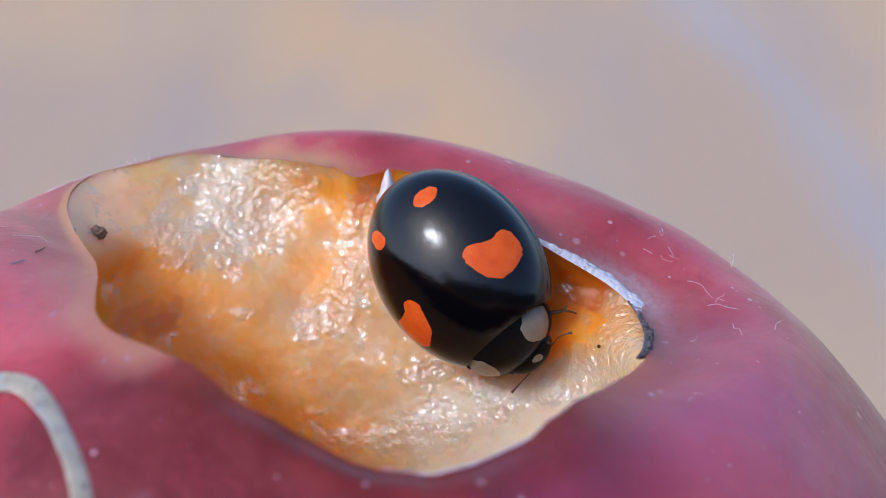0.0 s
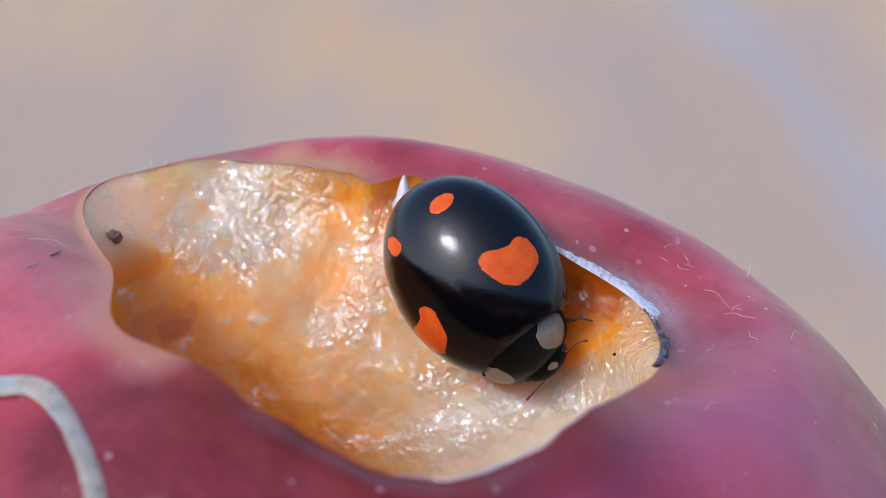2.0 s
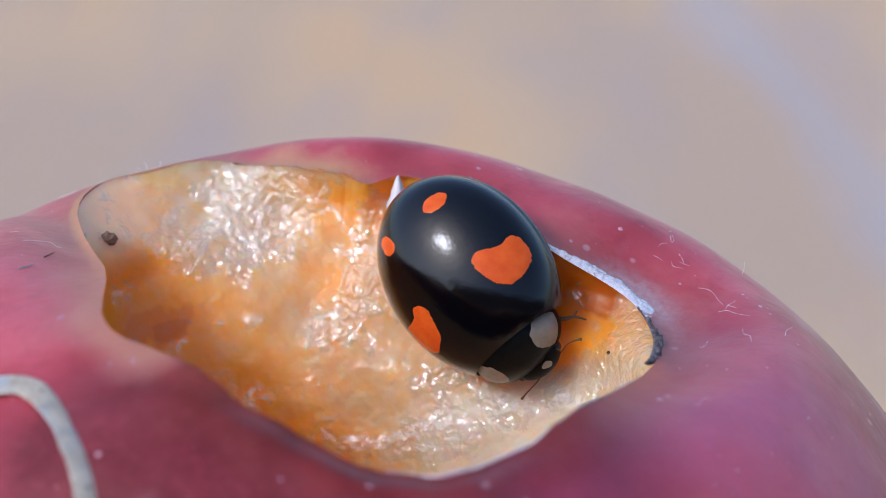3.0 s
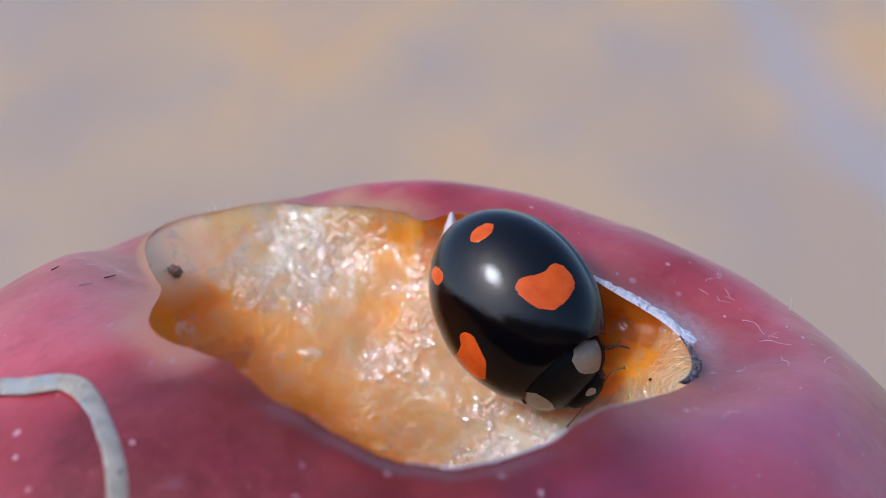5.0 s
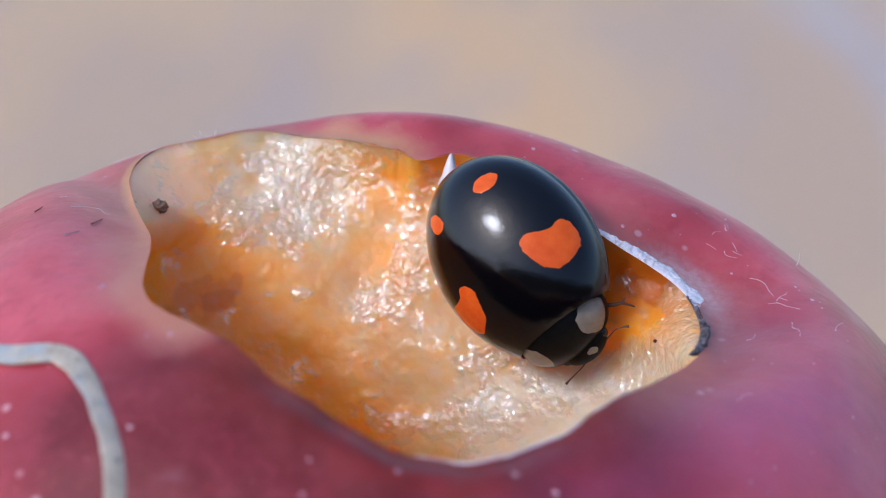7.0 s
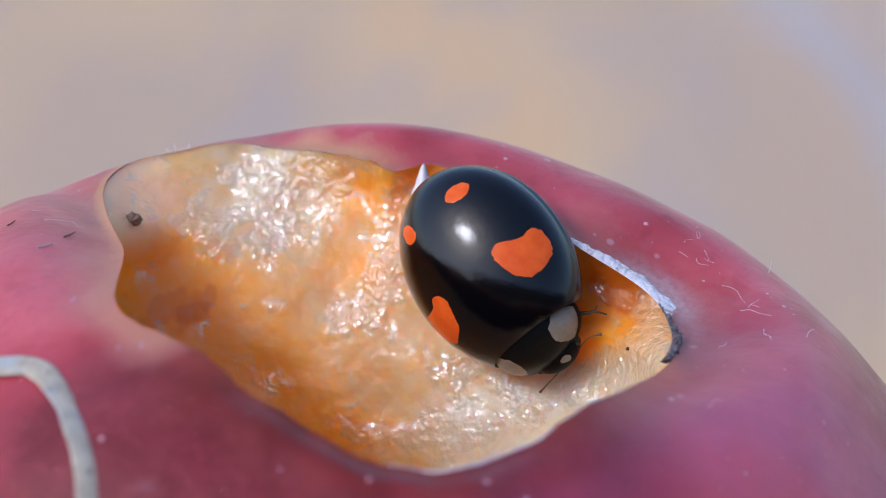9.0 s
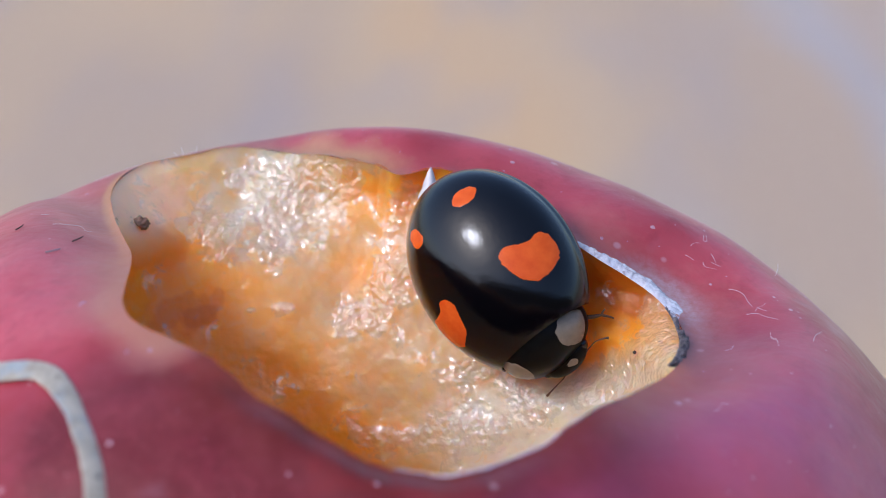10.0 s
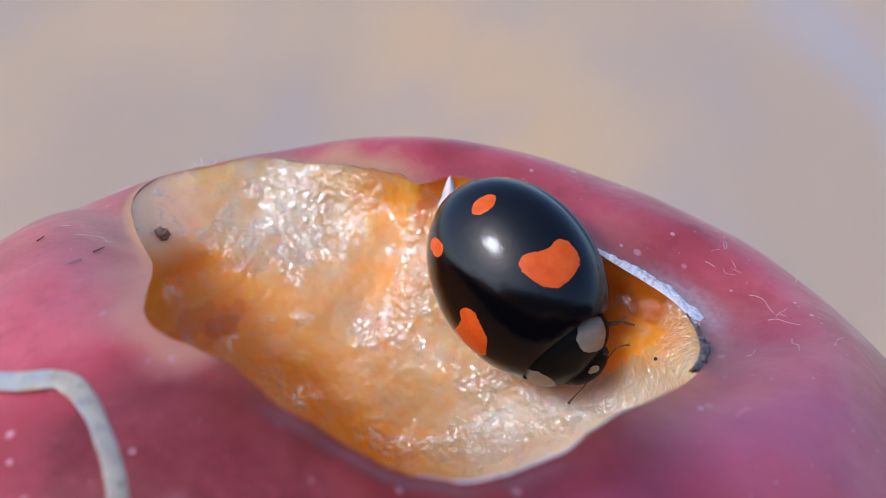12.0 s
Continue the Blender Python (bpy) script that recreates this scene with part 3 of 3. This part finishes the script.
FRONT_SPOT = {1: (1.76, 0.76, [0.66, 0.63, 0.64, 0.71, 0.72, 0.76, 0.68, 0.62, 0.61, 0.56, 0.51, 0.5, 0.52, 0.59, 0.72, 0.78, 0.84, 0.81, 0.56, 0.55, 0.59, 0.8, 0.74, 0.7]),
              -1: (1.58, 0.78, [0.79, 0.76, 0.76, 0.71, 0.69, 0.69, 0.68, 0.72, 0.66, 0.64, 0.63, 0.61, 0.64, 0.7, 0.82, 0.93, 0.9, 0.74, 0.6, 0.57, 0.59, 0.88, 0.9, 0.82])}
REAR_SPOT = {1: (1.07, -2.11, [0.25, 0.30, 0.36, 0.37, 0.33, 0.25, 0.25, 0.32, 0.37, 0.32]), -1: (1.00, -2.12, [0.42, 0.36, 0.29, 0.27, 0.34, 0.43, 0.38, 0.31, 0.28, 0.35])}
for side in (1, -1):
    wing = elytron(side)
    spot(wing, side, *FRONT_SPOT[side], side, dome, SPOT, label="orange front spot")
    spot(wing, side, *REAR_SPOT[side], side + 5, dome, SPOT, label="small orange rear spot")

NECK_BACK, NECK_FRONT, NECK_BASE = 2.2, 3.62, -0.3


def neck_width(y):
    return 1.57 * math.sqrt(max(1 - max((y - 2.5) / 1.12, 0.0) ** 2.4, 0.0))


def neck_top(y):
    return 1.34 * math.sqrt(max(1 - (max(y - 2.3, 0.0) / 1.37) ** 2, 0.0))


def neck(x, y, lift=1.0):
    """The shield behind the head: it carries on the curve of the wing cases and narrows to the front."""
    y = min(y, NECK_FRONT - 0.04)
    w = neck_width(y)
    x = max(min(x, 0.985 * w), -0.985 * w)
    return Vector((0.12 + x * lift, y, NECK_BASE + (neck_top(y) - NECK_BASE) * math.sqrt(max(1 - (x / w) ** 2, 0.0)) * lift))


def build_pronotum():
    rows, cols = 40, 48
    verts = []
    for i in range(rows + 1):
        y = NECK_BACK + (NECK_FRONT - NECK_BACK) * math.sin(math.pi / 2 * i / rows)
        w, top = neck_width(y), neck_top(y)
        for k in range(cols):
            a = math.pi * k / (cols - 1)
            # a thin turned-up margin runs along the sides
            edge = 0.03 * math.exp(-(math.sin(a) / 0.12) ** 2)
            verts.append(Vector((0.12 + math.cos(a) * (w + edge), y, NECK_BASE + (top - NECK_BASE) * math.sin(a))))
        verts.append(Vector((0.12 - w * 0.8, y, NECK_BASE - 0.3)))
        verts.append(Vector((0.12 + w * 0.8, y, NECK_BASE - 0.3)))
    faces = grid_faces(rows + 1, cols + 2, True) + [tuple(range(cols + 1, -1, -1))]
    return mesh_of("pronotum", verts, faces, BODY)


pronotum = part("pronotum", build_pronotum(), ladybird, "dull black shield behind the head")
for side in (1, -1):
    spot(pronotum, side, 1.13, 2.98, [0.36, 0.30, 0.38, 0.56, 0.36, 0.28, 0.38, 0.54], side + 9, neck, PALE, "pale_patch", "pale beige side patch", 1.012)

av, af = ellipsoid((0, -0.2, -0.45), (2.35, 2.85, 0.75), 48, 24)
part("abdomen", mesh_of("abdomen", av, af, BODY), ladybird, "dull black underside")
hv, hf = ellipsoid((0.0, 3.38, -0.42), (0.84, 0.56, 0.5), 36, 22)
head = part("head", mesh_of("head", hv, hf, BODY), ladybird, "black head with pale marks")


def brow(x, y, lift=1.0):
    k = 1 - (x / 0.84) ** 2 - ((y - 3.38) / 0.56) ** 2
    return Vector((0.0, 3.38, -0.42)) + Vector((x, y - 3.38, 0.5 * math.sqrt(max(k, 0.0)))) * lift


spot(head, -1, 0.22, 3.76, [0.17, 0.12, 0.09, 0.10, 0.18, 0.10, 0.09, 0.12], 2, brow, PALE, "pale_patch", "pale beige mark", 1.03)
for side in (1, -1):
    ev, ef = ellipsoid((side * 0.74, 3.42, -0.38), (0.17, 0.22, 0.2), 18, 12)
    part("eye", mesh_of("eye", ev, ef, SHELL), head)


def limb(name, points, radii, parent, material, label=""):
    pts = spline(points, 8)
    rr = []
    for i in range(len(pts)):
        f = i / (len(pts) - 1) * (len(radii) - 1)
        k = min(int(f), len(radii) - 2)
        rr.append(radii[k] + (radii[k + 1] - radii[k]) * (f - k))
    v, f = tube(pts, rr, 8)
    return part(name, mesh_of(name, v, f, material), parent, label)


limb("antenna", [(0.16, 3.80, -0.4), (0.42, 3.92, -0.38), (0.75, 3.95, -0.45), (1.08, 3.97, -0.55), (1.27, 3.99, -0.6)], [0.03, 0.02, 0.018, 0.024, 0.048], head, LEG, "thin brown clubbed antenna")
limb("antenna", [(-0.55, 3.72, -0.45), (-0.82, 3.66, -0.5), (-1.08, 3.62, -0.52), (-1.34, 3.70, -0.55), (-1.48, 3.78, -0.6)], [0.03, 0.02, 0.018, 0.026, 0.05], head, LEG, "thin brown clubbed antenna")
limb("leg", [(-0.95, 2.6, -0.5), (-1.2, 2.78, -0.5), (-1.52, 2.98, -0.55), (-1.72, 3.08, -0.6), (-1.88, 3.28, -0.7), (-1.94, 3.38, -0.75)], [0.10, 0.085, 0.07, 0.045, 0.035, 0.025], ladybird, LEG, "brown foreleg reaching out")
limb("leg", [(-1.72, 3.08, -0.6), (-1.82, 3.02, -0.62), (-1.9, 2.98, -0.7)], [0.04, 0.035, 0.02], ladybird, LEG, "short brown leg")
for side in (1, -1):
    for y0, y1, reach in ((2.0, 2.2, 1.3), (0.6, 0.9, 2.2), (-1.0, -1.5, 1.9)):
        if side < 0 and y0 > 1.5:
            continue
        limb("leg", [(side * 0.9, y0, -0.8), (side * (reach - 0.5), (y0 + y1) / 2, -0.75), (side * reach, y1, -0.85), (side * (reach + 0.05), y1 + 0.1, -1.4)], [0.13, 0.12, 0.08, 0.05], ladybird, LEG, "short brown leg")

# ---------------------------------------------------------------- dry grass blade on the skin
strand = [(-13.4, -2.9, 41), (-11.6, -3.8, 42), (-10.0, -4.6, 43), (-8.4, -5.3, 43.5), (-7.0, -5.8, 43.9), (-6.08, -6.8, 43.8), (-5.36, -8.1, 43.5), (-4.85, -9.4, 43.1), (-4.55, -11, 42.4), (-4.35, -13, 41)]
pts, sides, widths = [], [], []
dense = spline(strand, 10)
for i, p in enumerate(dense):
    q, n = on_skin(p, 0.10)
    pts.append(q)
    turn = smooth01((i / len(dense) - 0.42) / 0.2)
    sides.append((n + Vector((0.5, 0.2, 0)) * turn).normalized())
    widths.append((0.36 + 0.06 * noise.noise(q * 1.5)) * (1 - 0.15 * turn))
sv, sf = tube(pts, widths, 14, sides, 0.2)
blade = new("grass_blade", mesh_of("grass_blade", sv, sf, STRAW))
tagged(blade, "bent cream dry grass blade lying on the apple skin", "grass blade")

# ---------------------------------------------------------------- corky flecks on the skin
def build_flecks():
    rng = random.Random(11)
    verts, faces = [], []
    for i in range(420):
        d = Vector((rng.gauss(0.1, 0.6), rng.gauss(-0.35, 0.6), rng.gauss(0.8, 0.5))).normalized()
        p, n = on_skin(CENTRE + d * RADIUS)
        wound = p - CENTRE
        x, y = wound.dot(WX) - WO[0], wound.dot(WY) - WO[1]
        if wound.dot(WZ) > 0 and math.hypot(x, y) < rim_point(math.atan2(y, x), True)[0] + 0.4:
            continue
        size = 0.018 + 0.07 * rng.random() ** 3
        t = n.orthogonal().normalized()
        w = n.cross(t)
        base = len(verts)
        for ring, (rad, up) in enumerate(((1.25, -0.02), (1.0, 0.006), (0.55, 0.014))):
            for k in range(9):
                b = 2 * math.pi * k / 9
                r = size * rad * (1 + 0.3 * noise.noise(Vector((math.cos(b), math.sin(b), i))))
                verts.append(p + r * (math.cos(b) * t + math.sin(b) * w) + n * up)
        faces += [tuple(q + base for q in f) for f in grid_faces(3, 9, True)]
        faces.append(tuple(base + 18 + k for k in range(9)))
    ob = part("corky_speckle", mesh_of("corky_speckle", verts, faces, CORK), apple, "pale corky flecks")
    tagged(ob, kind="stuff")


build_flecks()


# ---------------------------------------------------------------- fibres and specks of dirt on the skin
def fibre(points, radius, material, label, name, category, lift=0.05, free=False):
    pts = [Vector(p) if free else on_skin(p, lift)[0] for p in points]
    dense = spline(pts, 6)
    v, f = tube(dense, [radius * (1.1 - 0.5 * i / len(dense)) for i in range(len(dense))], 6)
    return tagged(new(name, mesh_of(name, v, f, material)), label, category, "lint on the apple")


for pts in ([(10.14, 2.68, 43.22), (10.28, 2.67, 43.15), (10.41, 2.57, 43.10)],
            [(11.03, 3.89, 42.55), (11.09, 3.61, 42.57), (11.13, 3.29, 42.60)],
            [(10.92, 5.57, 42.21), (10.89, 4.83, 42.42), (11.00, 5.17, 42.27), (11.01, 5.85, 42.07)],
            [(11.42, 1.73, 42.64), (11.68, 1.93, 42.47), (11.90, 1.94, 42.33), (12.01, 1.59, 42.29), (12.14, 1.41, 42.23)],
            [(11.91, 0.70, 42.41), (12.25, 1.13, 42.18), (12.52, 1.25, 42.00), (13.01, 1.67, 41.63)],
            [(12.62, 0.40, 41.97), (12.63, 0.13, 41.96), (12.81, 0.20, 41.85), (12.83, -0.10, 41.83)],
            [(14.12, 1.80, 40.80), (14.27, 2.42, 40.61), (14.56, 3.17, 40.24)],
            [(-8.56, 1.92, 44.02), (-8.29, 1.75, 44.14), (-7.91, 1.44, 44.31), (-7.52, 1.11, 44.47), (-7.29, 0.71, 44.56), (-7.09, 0.56, 44.64)],
            [(-9.26, 3.25, 43.56), (-8.93, 3.00, 43.74)]):
    fibre(pts, 0.0065, FIBRE, "fine white lint fibre clinging to the apple skin", "lint_fibre", "fibre")
for pts in ([(-7.57, 0.28, 44.42), (-7.43, 0.34, 44.47), (-7.30, 0.43, 44.52)], [(-9.91, 2.78, 43.26), (-9.8, 2.85, 43.31), (-9.74, 3.02, 43.31)]):
    fibre(pts, 0.022, DIRT, "tiny black splinter of dirt on the apple skin", "dirt_splinter", "dirt")
fibre([(-8.28, 0.01, 44.16), (-8.05, -0.03, 44.25), (-7.84, -0.02, 44.33)], 0.022, STRAW, "tiny yellowish plant splinter on the apple skin", "straw_splinter", "straw")
rng = random.Random(5)
for k in range(7):
    p = CENTRE + Vector((0.50 + rng.uniform(-0.09, 0.12), 0.0 + rng.uniform(-0.22, 0.16), 0.85)).normalized() * RADIUS
    way = rng.uniform(0, 2 * math.pi)
    pts = [tuple(p)]
    for _ in range(rng.randint(1, 4)):
        way += rng.uniform(-1.1, 1.1)
        p = p + Vector((math.cos(way), math.sin(way), 0)) * rng.uniform(0.12, 0.35)
        pts.append(tuple(p))
    fibre(pts, 0.0055, FIBRE, "fine white lint fibre clinging to the apple skin", "lint_fibre", "fibre")
# upright hairs at the outline of the fruit
for base, tip in (((13.4, 6.3, 40.4), (0.05, 0.0, 0.45)), ((-5.6, 8.4, 43.5), (-0.08, 0.1, 0.26)), ((-5.45, 8.5, 43.5), (0.06, 0.1, 0.22)), ((-5.75, 8.4, 43.5), (-0.16, 0.0, 0.16))):
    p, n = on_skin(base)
    q = p + Vector(tip)
    fibre([p, (p + q) / 2 + Vector((0.03, 0, 0)), q], 0.010, FIBRE, "short white hair standing on the apple skin", "lint_fibre", "fibre", free=True)

# a white line beyond the wound's sharp end, painted as light along the outline
SHOULDER = Vector((0.0, 0.51, 0.86))


def shoulder_line(x0, x1, n):
    """Points along the highest line of the apple's shoulder."""
    co = np.array([tuple(v.co / MM) for v in skin.data.vertices])
    line = []
    for k in range(n):
        x = x0 + (x1 - x0) * k / (n - 1)
        near = co[np.abs(co[:, 0] - x) < 0.12]
        line.append(Vector(near[np.argmax(near @ np.array(SHOULDER))]))
    for _ in range(3):
        line = [line[0]] + [(a + 2 * b + c) / 4 for a, b, c in zip(line, line[1:], line[2:])] + [line[-1]]
    return line


crest = shoulder_line(-13.4, -6.2, 60)
out = [(p - CENTRE).normalized() for p in crest]
wide = [0.12 * (1 - i / len(crest)) ** 0.6 * (0.8 + 0.9 * noise.noise(p * 2.3)) + 0.015 for i, p in enumerate(crest)]
v, f = tube([p + n * 0.02 for p, n in zip(crest, out)], wide, 8, out, 0.35)
part("edge_light", mesh_of("edge_light", v, f, PEEL_AND_LIGHT), apple, "thin white line painted as light along the apple's outline")

# a brown scab at the sharp end of the wound
p, n = on_flesh(-7.45, 2.25)
v, f = ellipsoid(p + n * 0.05, (0.24, 0.2, 0.2), 20, 14, 0.7, 3.0)
part("scab", mesh_of("scab", v, f, CRUST), apple, "small brown scab")

# ---------------------------------------------------------------- specks in the wound
for x, y, size in ((8.2, -2.05, 0.075),):
    p, n = on_flesh(x, y)
    v, f = ellipsoid(p, (size, size * 0.8, size * 0.7), 14, 9, 0.5, x)
    tagged(new("dirt_speck", mesh_of("dirt_speck", v, f, DIRT)), "small dark speck stuck to the wet apple flesh", "dirt", "specks in the wound")
